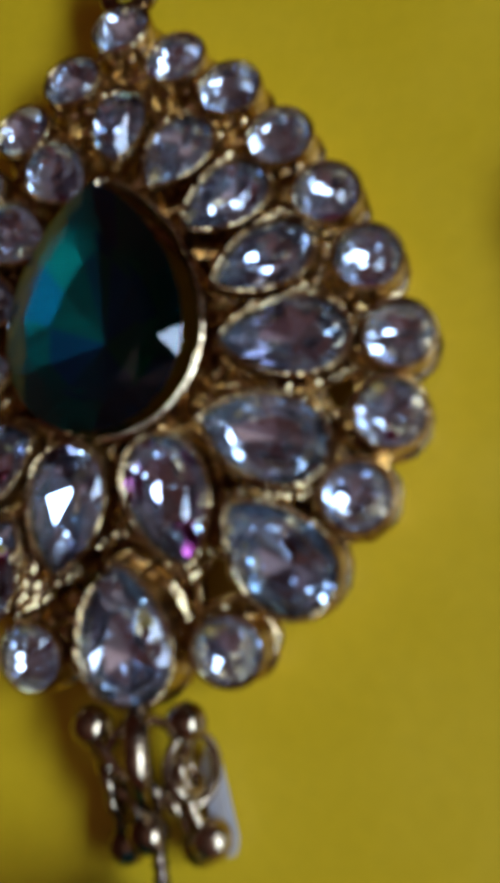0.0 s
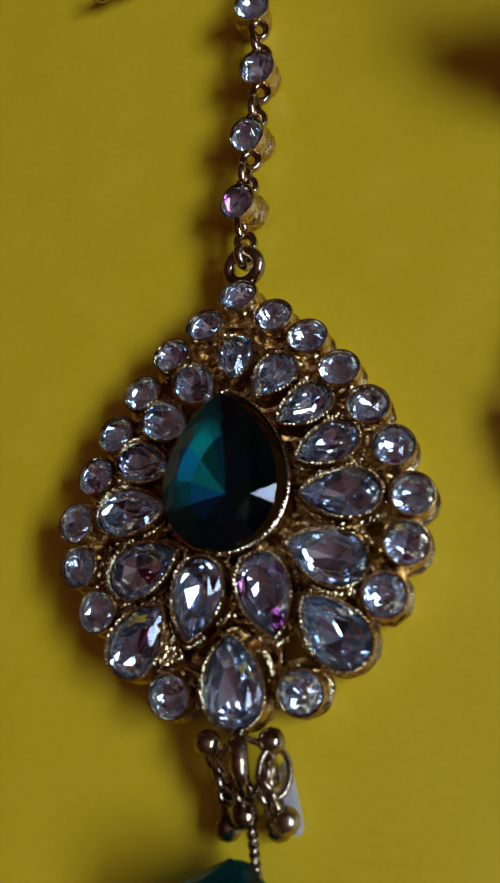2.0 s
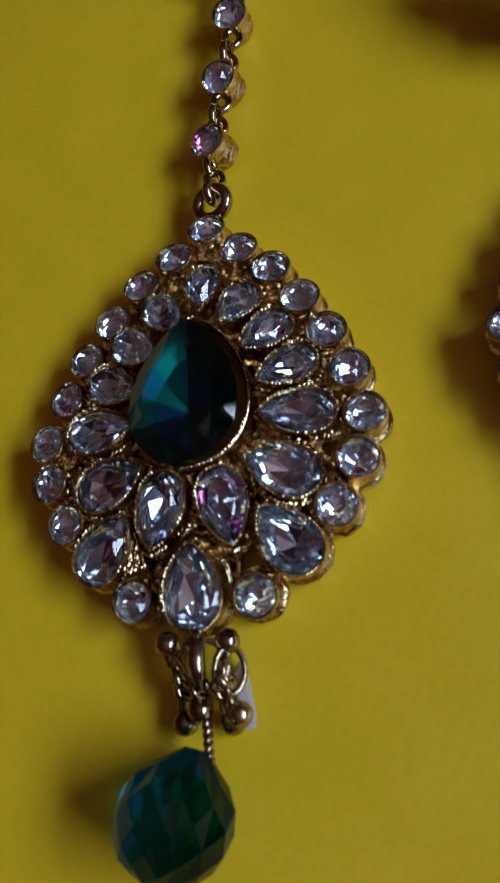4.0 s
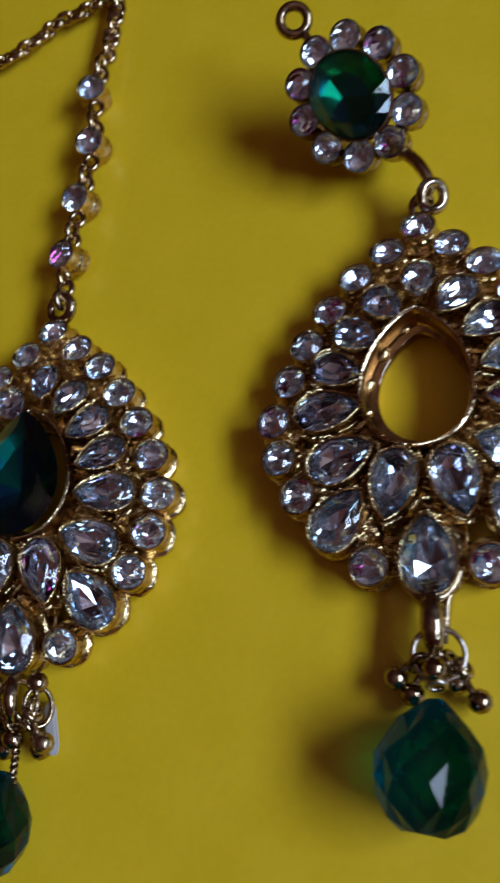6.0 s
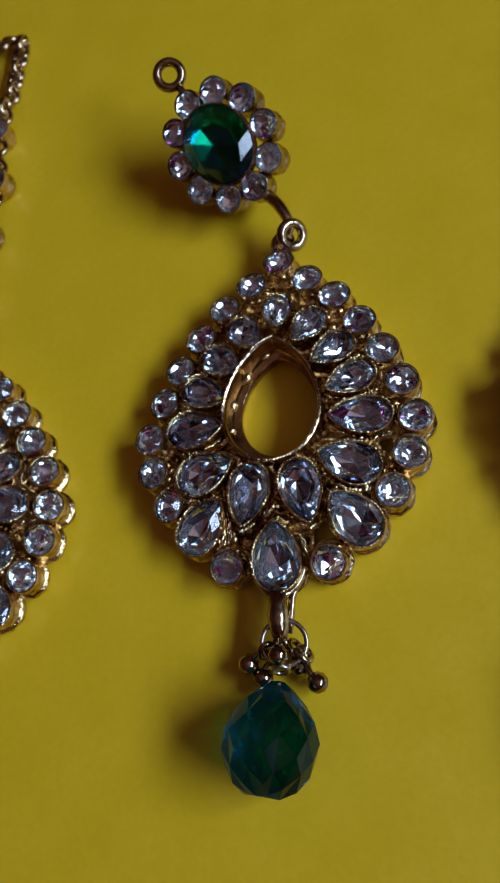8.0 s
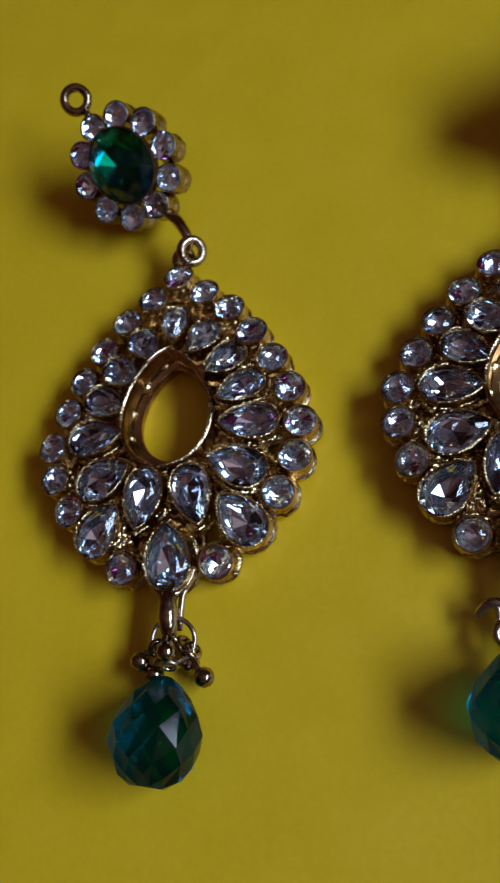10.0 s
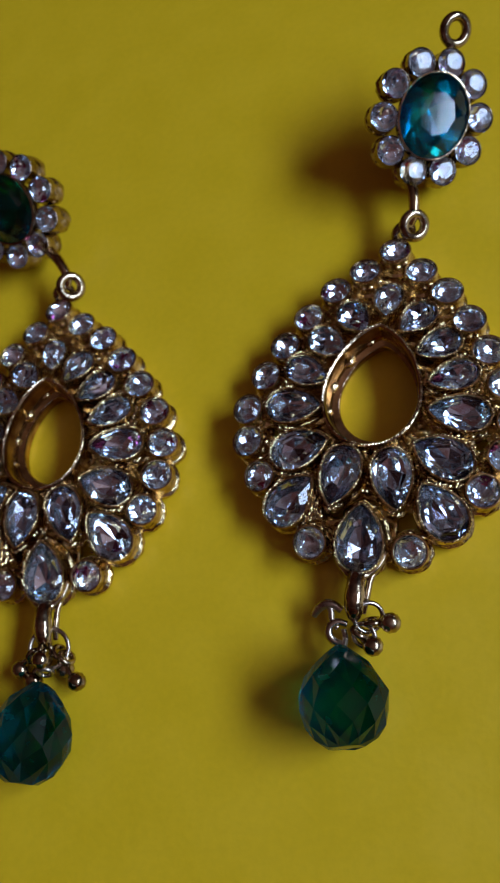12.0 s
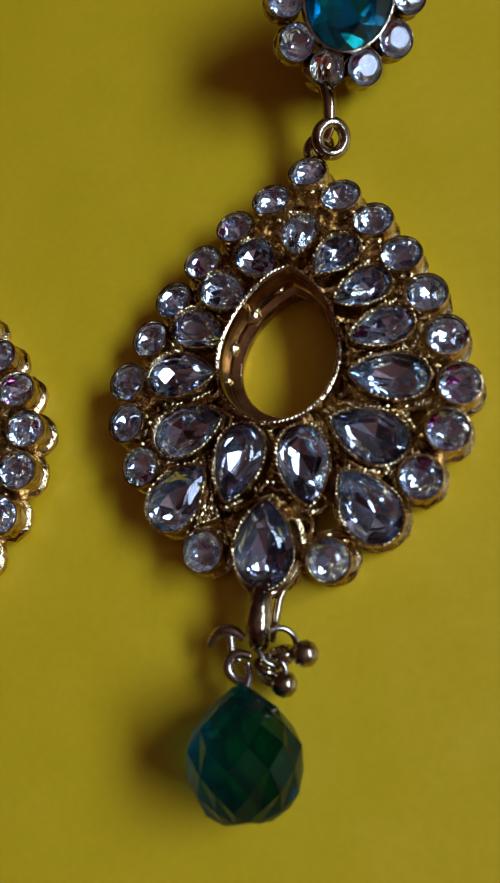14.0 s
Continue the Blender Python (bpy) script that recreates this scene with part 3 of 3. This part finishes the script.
def stud(root, c, spin, tilt, seat=0, foil_mat=STUD_FOIL_LIT, loop=(0.4, 14.2), deep=3.8):
    """The upper flower: an oval green stone in a ring of ten small crystals, propped up on its post."""
    m = Matrix.Translation(c) @ pose(0, 0, 0, tilt[0], tilt[1], 0) @ Matrix.Rotation(radians(spin), 4, "Z")
    turn = m.to_3x3().to_4x4()
    lean = turn.inverted() @ Matrix.Rotation(radians(seat), 4, "Y") @ turn
    set_in = turn.inverted() @ Matrix.Rotation(radians(seat - (3.1 if seat else 0)), 4, "Y") @ turn
    bm = bmesh.new()
    o = outline(12.2, 10.0, 36, False)
    o = [Vector((-p.y, p.x, 0)) for p in o]
    loft(bm, [up(offset(o, -2.6), -3.0), up(offset(o, -0.2), -1.6), up(offset(o, 0.35), 0.2), up(offset(o, 0.42), 1.2), up(offset(o, 0.36), 1.6), up(offset(o, 0.14), 1.65), up(offset(o, -0.1), 1.2), up(offset(o, -0.5), 0.2), up(offset(o, -3.0), -2.4)], True, True)
    for k in range(10):
        a = radians(36 * k + 90)
        tube(bm, [(4.2 * math.cos(a), 4.8 * math.sin(a), -1.3), (7.0 * math.cos(a), 8.0 * math.sin(a), -1.3)], 0.5, 8)
    flower = part("flower", bm, PIN_GOLD, root, "gold flower stud with an oval green stone", m)
    place("stone", cached(("oval", foil_mat.name), lambda: gem(12.5, 10.4, False, 1.6, 2.2, 16, TEAL_GLASS, foil_mat, 0.52 if seat else 0.67, 11)), flower, Matrix.Translation((0, 0, 1.5)) @ set_in @ Matrix.Rotation(radians(96), 4, "Z"),
          "oval faceted emerald-green glass")
    for k in range(10):
        a = radians(36 * k + 90)
        s = place("setting", cached(("studcup", deep), lambda: cup(3.7, 3.7, False, deep, False, 0.13, 0.2, PIN_GOLD)), root,
                  m @ Matrix.Translation((7.2 * math.cos(a), 8.15 * math.sin(a), 0.3)) @ Matrix.Rotation(0.05, 4, Vector((-math.sin(a), math.cos(a), 0))) @ lean @ Matrix.Rotation(k * 1.3, 4, "Z"))
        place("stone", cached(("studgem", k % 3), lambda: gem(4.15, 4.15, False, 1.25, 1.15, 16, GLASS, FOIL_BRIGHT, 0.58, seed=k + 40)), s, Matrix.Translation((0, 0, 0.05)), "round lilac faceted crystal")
    bm = bmesh.new()
    tube(bm, ring_pts((loop[0], loop[1], -1.0), 1.9, pose(0, 0, 0, 10, 16, 0), 26), 0.72, 10, True)
    tube(bm, [(0, 7.5, -1.6), (loop[0] * 0.4, loop[1] - 4.0, -1.6), (loop[0] * 0.8, loop[1] - 1.8, -1.2)], 0.62, 10)
    part("loop", bm, PIN_GOLD, root, "", m, True)
    bm = bmesh.new()
    foot = (m.inverted() @ Vector((c[0], c[1] + 4.0, 0.5)))
    tube(bm, [(0, 0, -1.5), (0, 0, -3.0), foot], 0.45, 8)
    ball(bm, foot, 0.7, 1)
    part("ear_post", bm, WIRE, root, "", m, True)
    return m


def local(x, y, rx, ry, rz):
    """World millimetres into the space of an ornament at (rx, ry), turned by rz."""
    a = radians(-rz)
    dx, dy = x - rx, y - ry
    return dx * math.cos(a) - dy * math.sin(a), dx * math.sin(a) + dy * math.cos(a)


def drop_at(root, base, x, y, ax, ay, length, width, seed, z=None, roll=0, full=0.0):
    """A briolette whose blunt end is at (x, y), pointing towards (ax, ay)."""
    (bx, by), (tx, ty) = local(x, y, *base), local(ax, ay, *base)
    ang = math.degrees(math.atan2(ty - by, tx - bx)) - 90
    z = z if z is not None else width / 2 * 0.97
    m = Matrix.Translation((bx, by, z)) @ Matrix.Rotation(radians(ang), 4, "Z") @ Matrix.Rotation(radians(-4), 4, "X") @ Matrix.Rotation(radians(roll), 4, "Y")
    return place("drop", briolette(length, width, seed, full), root, m, "faceted teardrop of deep green glass")


def earring(x, y, rz, label, stud_c, spin, tilt, link, drop, pins, rings, roll, seat=0, full=0.0, foil_mat=STUD_FOIL_LIT, loop=(0.4, 14.2), deep=3.8):
    root = ornament("earring", x, y, rz, label, "earring", "pair of earrings")
    base = (x, y, rz)
    pendant(root)
    sx, sy = local(stud_c[0], stud_c[1], *base)
    m = stud(root, (sx, sy, stud_c[2]), spin - rz, tilt, seat, foil_mat, loop, deep)
    # link between stud and pendant
    foot = m @ Vector((0, -9.0, -1.2))
    lx, ly = local(link[0], link[1], *base)
    bm = bmesh.new()
    tube(bm, *bend([m @ Vector((0, -7.0, -1.5)), foot, foot.lerp(Vector((lx, ly + 1.2, 5.0)), 0.5) + Vector((0.5, 0.2, 0.9)), Vector((lx, ly + 1.4, 5.2)), Vector((lx - 0.6, ly + 0.2, 4.2))], [0.95, 0.95, 0.9, 0.8, 0.6]), 10)
    part("hook", bm, GOLD_SMOOTH, root, "", None, True)
    jump_ring(root, (lx, ly, 4.2), 1.75, (36, 40, 10), 0.74)
    jump_ring(root, (lx - 1.6, ly - 0.6, 3.3), 1.4, (50, 60, 0), 0.6)
    # bail below the pendant
    bm = bmesh.new()
    tube(bm, *bend([(0, -25.0, 2.5), (0, -25.9, 3.5), (0.1, -26.7, 4.2), (0.2, -29.0, 4.5), (0.3, -30.9, 3.9), (0.3, -31.5, 2.8)], [1.8, 1.3, 1.1, 1.4, 1.15, 0.6]), 12)
    ball(bm, (0.1, -26.2, 4.6), 0.55, 1)
    ball(bm, (0.35, -31.2, 3.6), 0.75, 2)
    tube(bm, *bend([(2.6, -24.2, 3.0), (1.7, -26.0, 3.1), (1.55, -28.4, 3.2), (1.2, -30.6, 2.4)], [0.5, 0.45, 0.5, 0.4]), 8)
    for side, low in ((-1, -26.6), (1, -26.2)):
        tube(bm, *bend([(3.4 * side, -22.4, 3.4), (2.7 * side, -24.4, 3.3), (1.2 * side, -25.8, 3.4), (0.25 * side, low, 3.9)], [0.55, 0.5, 0.6, 0.8]), 8)
    part("bail", bm, PIN_GOLD, root, "", None, True)
    for cx, cy, cz, r, rot in rings:
        jump_ring(root, (*local(cx, cy, *base), cz), r, rot, 0.33, mat=WIRE)
    for (bx, by, bz), (tx, ty, tz) in pins:
        head_pin(root, (*local(bx, by, *base), bz), (*local(tx, ty, *base), tz))
    drop_at(root, base, *drop, roll=roll, full=full)
    return root


earring(0, 0, 0.4, "gold earring with crystals, hollow centre and green drop, beside the tikka", (-7.7, 41.0, 9.4), 30, (30, -8), (1.9, 26.9),
        (-0.8, -49.6, 0.6, -36.5, 12.9, 11.5, 2),
        [((4.9, -36.6, 2.2), (3.4, -33.2, 2.6)), ((-3.9, -34.4, 2.4), (-1.3, -32.8, 3.2)), ((0.5, -33.6, 4.6), (0.6, -32.2, 3.6)), ((-2.2, -36.0, 1.6), (-0.4, -33.4, 2.2)), ((2.6, -34.6, 1.4), (2.0, -32.4, 2.0))],
        [(0.9, -31.9, 3.2, 2.8, (8, 12, 0)), (0.6, -35.2, 3.4, 1.0, (70, 10, 0))], 10, 0, 0.12, STUD_FOIL_GREEN)
earring(50.7, -0.3, -11.4, "gold earring with crystals, brighter stud and green drop on yellow card", (62.9, 40.3, 9.2), -17, (25, 29), (58.4, 25.7),
        (43.0, -47.0, 42.9, -34.4, 12.2, 11.4, 5),
        [((49.4, -32.2, 3.6), (47.0, -31.8, 3.2)), ((46.8, -34.8, 2.8), (45.3, -33.0, 3.0))],
        [(46.6, -31.2, 3.2, 1.9, (20, 30, 0)), (45.8, -33.4, 3.0, 1.5, (24, -14, 0))], 0, 5, 0.0, STUD_FOIL_LIT, (-0.7, 13.3), 2.5)
# bent silvery hooks beside the second drop
CB = (50.7, -0.3, -11.4)
bent = bpy.data.objects["earring.001"]
for pts, rad in ((((39.3, -30.3, 2.6), (40.2, -29.4, 3.2), (41.3, -29.0, 3.6), (42.4, -29.3, 3.5), (43.2, -30.0, 3.2)), (0.45, 0.6, 0.66, 0.6, 0.5)),
                 (((41.5, -29.1, 3.4), (41.9, -30.2, 3.5), (41.7, -31.4, 3.2), (42.4, -32.2, 2.8)), (0.5, 0.42, 0.42, 0.42)),
                 (((43.7, -31.8, 3.0), (42.6, -31.4, 3.4), (41.5, -31.9, 3.5), (41.2, -33.0, 3.3), (41.9, -34.0, 3.0), (43.0, -34.3, 3.0)), (0.42, 0.5, 0.55, 0.55, 0.5, 0.4)),
                 (((43.2, -32.4, 2.8), (43.4, -33.6, 2.8), (43.0, -35.2, 3.6)), (0.42, 0.42, 0.42))):
    bm = bmesh.new()
    tube(bm, *bend([Vector((*local(x, y, *CB), z)) for x, y, z in pts], rad), 10)
    part("wire_hook", bm, WIRE, bent, "bent silvery wire hook", None, True)


TX, TY, TR = -52.1, -9.3, 1.6
tikka = ornament("forehead_ornament", TX, TY, TR, "gold forehead ornament with crystals, large green pear stone and chain", "forehead jewellery")
pendant(tikka)
place("centre_stone", gem(17.4, 12.6, True, 1.48, 3.0, 24, EMERALD, EMERALD_FOIL, 0.66, 7, 0.3), tikka,
      Matrix.Translation((HOLE["u"] - 0.3, HOLE["v"] - 0.2, 7.25)) @ Matrix.Rotation(radians(90), 4, "Z"), "large faceted pear of dark emerald-green glass")
TB = (TX, TY, TR)


def tl(x, y, z):
    return Vector((*local(x, y, *TB), z))


# cluster of bead pins and wire above the tikka's drop
bm = bmesh.new()
tube(bm, [tl(-50.9, -34.9, 3.0), tl(-50.8, -35.9, 4.5), tl(-50.5, -38, 5.0), tl(-50.2, -40.6, 4.2)], [0.7, 0.9, 0.95, 0.7], 10)
part("bail", bm, PIN_GOLD, tikka, "", None, True)
for b, t in (((-54.2, -36.1, 3.6), (-53.2, -39.5, 3.2)), ((-47.8, -35.8, 3.6), (-48.4, -38.6, 3.2)), ((-46.5, -42.7, 2.6), (-47.9, -39.2, 3.4)),
             ((-50.4, -42.4, 3.2), (-50.4, -40.4, 3.6)), ((-52.6, -43.6, 1.2), (-52.4, -40.4, 2.6)), ((-47.6, -43.4, 1.2), (-48.6, -40.4, 2.2))):
    head_pin(tikka, tl(*b), tl(*t))
jump_ring(tikka, tl(-47.6, -38.6, 3.0), 1.7, (30, 40, 20), 0.34, ry=2.4)
jump_ring(tikka, tl(-53.0, -38.6, 3.0), 1.2, (30, -50, 10), 0.34, ry=2.4)
jump_ring(tikka, tl(-50.4, -38.2, 3.4), 2.6, (10, 10, 0), 0.34)
bm = bmesh.new()
for ph in (0, math.pi):
    pts = [tl(-49.7, -42.6, 3.4).lerp(tl(-48.3, -48.2, 5.2), s / 24) + Vector((math.cos(s * 0.95 + ph), 0.2, math.sin(s * 0.95 + ph))) * 0.26 for s in range(25)]
    tube(bm, pts, 0.31, 6)
part("twisted_wire", bm, PIN_GOLD, tikka, "twisted dull gold wire holding the drop", None, True)
bm = bmesh.new()
tag_pts = [(-47.2, -37.2), (-46.4, -38.4), (-45.2, -43.2), (-45.6, -44.2), (-46.8, -43.7), (-47.8, -38.6)]
low = [bm.verts.new(tl(x, y, 0.5)) for x, y in tag_pts]
high = [bm.verts.new(tl(x, y, 1.4)) for x, y in tag_pts]
bm.faces.new(low)
bm.faces.new(high[::-1])
for k in range(6):
    bm.faces.new((low[k], high[k], high[(k + 1) % 6], low[(k + 1) % 6]))
bmesh.ops.recalc_face_normals(bm, faces=bm.faces)
bmesh.ops.bevel(bm, geom=bm.edges[:], offset=0.25, segments=2, affect="EDGES")
part("plastic_tag", bm, TAG, tikka, "scrap of milky white plastic")
drop_at(tikka, TB, -53.3, -57.6, -49.9, -46.5, 11.9, 11.3, 9, roll=20, full=0.3)

# chain: one ring, four crystals in cups joined by links, then plain links that turn away
jump_ring(tikka, tl(-52.4, 17.5, 3.4), 2.15, (14, -18, 0), 0.8, mat=PIN_GOLD, ry=1.85)
jump_ring(tikka, tl(-52.3, 18.9, 3.6), 1.2, (70, 10, 84), 0.6, mat=PIN_GOLD)
chain = [(-52.9, 26.3), (-52.0, 36.4), (-51.0, 47.1), (-52.1, 58.2)]
for k, (cx, cy) in enumerate(chain):
    m = Matrix.Translation(tl(cx - 0.3, cy + 0.3, 4.1)) @ pose(0, 0, 0, 6, -12, 40 * k)
    s = place("setting", cached("chaincup", lambda: cup(3.9, 3.9, False, 3.5, False, 0.24, 0.2)), tikka, m)
    place("stone", cached(("chaingem", k % 2), lambda: gem(4.25, 4.25, False, 1.4, 1.15, 16, GLASS, FOIL_BRIGHT, 0.55, seed=k + 70)), s, Matrix.Translation((0, 0, 0.05)), "round lilac faceted crystal")
stops = [(-52.5, 19.9)] + chain + [(-51.5, 65.5)]
for (ax, ay), (bx, by) in zip(stops, stops[1:]):
    d = Vector((bx - ax, by - ay, 0))
    n = d.normalized()
    a0 = Vector((ax, ay, 0)) + n * (2.1 if (ax, ay) in chain else 0.2)
    b0 = Vector((bx, by, 0)) - n * (2.1 if (bx, by) in chain else 0.2)
    yaw = math.degrees(math.atan2(n.y, n.x))
    count = max(2, round((b0 - a0).length / 2.1))
    for k in range(count):
        c = a0.lerp(b0, (k + 0.5) / count)
        jump_ring(tikka, tl(c.x + 0.25 * (-1) ** k, c.y, 3.2), (b0 - a0).length / count * 0.62, (78 if k % 2 else 14, 0, yaw), 0.52, "chain_link", GOLD_SMOOTH, ry=1.0)
plain = [(-51.5, 66.0), (-51.2, 71.0), (-50.9, 76.0), (-50.7, 80.4), (-54.5, 80.4), (-58.0, 78.6), (-62.0, 78.0), (-66.0, 74.8), (-71.0, 72.0), (-78.0, 70.5)]
for (ax, ay), (bx, by) in zip(plain, plain[1:]):
    d = Vector((bx - ax, by - ay, 0))
    count = max(2, round(d.length / 1.9))
    for k in range(count):
        t = (k + 0.5) / count
        jump_ring(tikka, tl(ax + d.x * t, ay + d.y * t, 2.2), d.length / count * 0.66, (80 if k % 2 else 12, 0, math.degrees(math.atan2(d.y, d.x))), 0.55, "chain_link", GOLD_SMOOTH, ry=1.1)
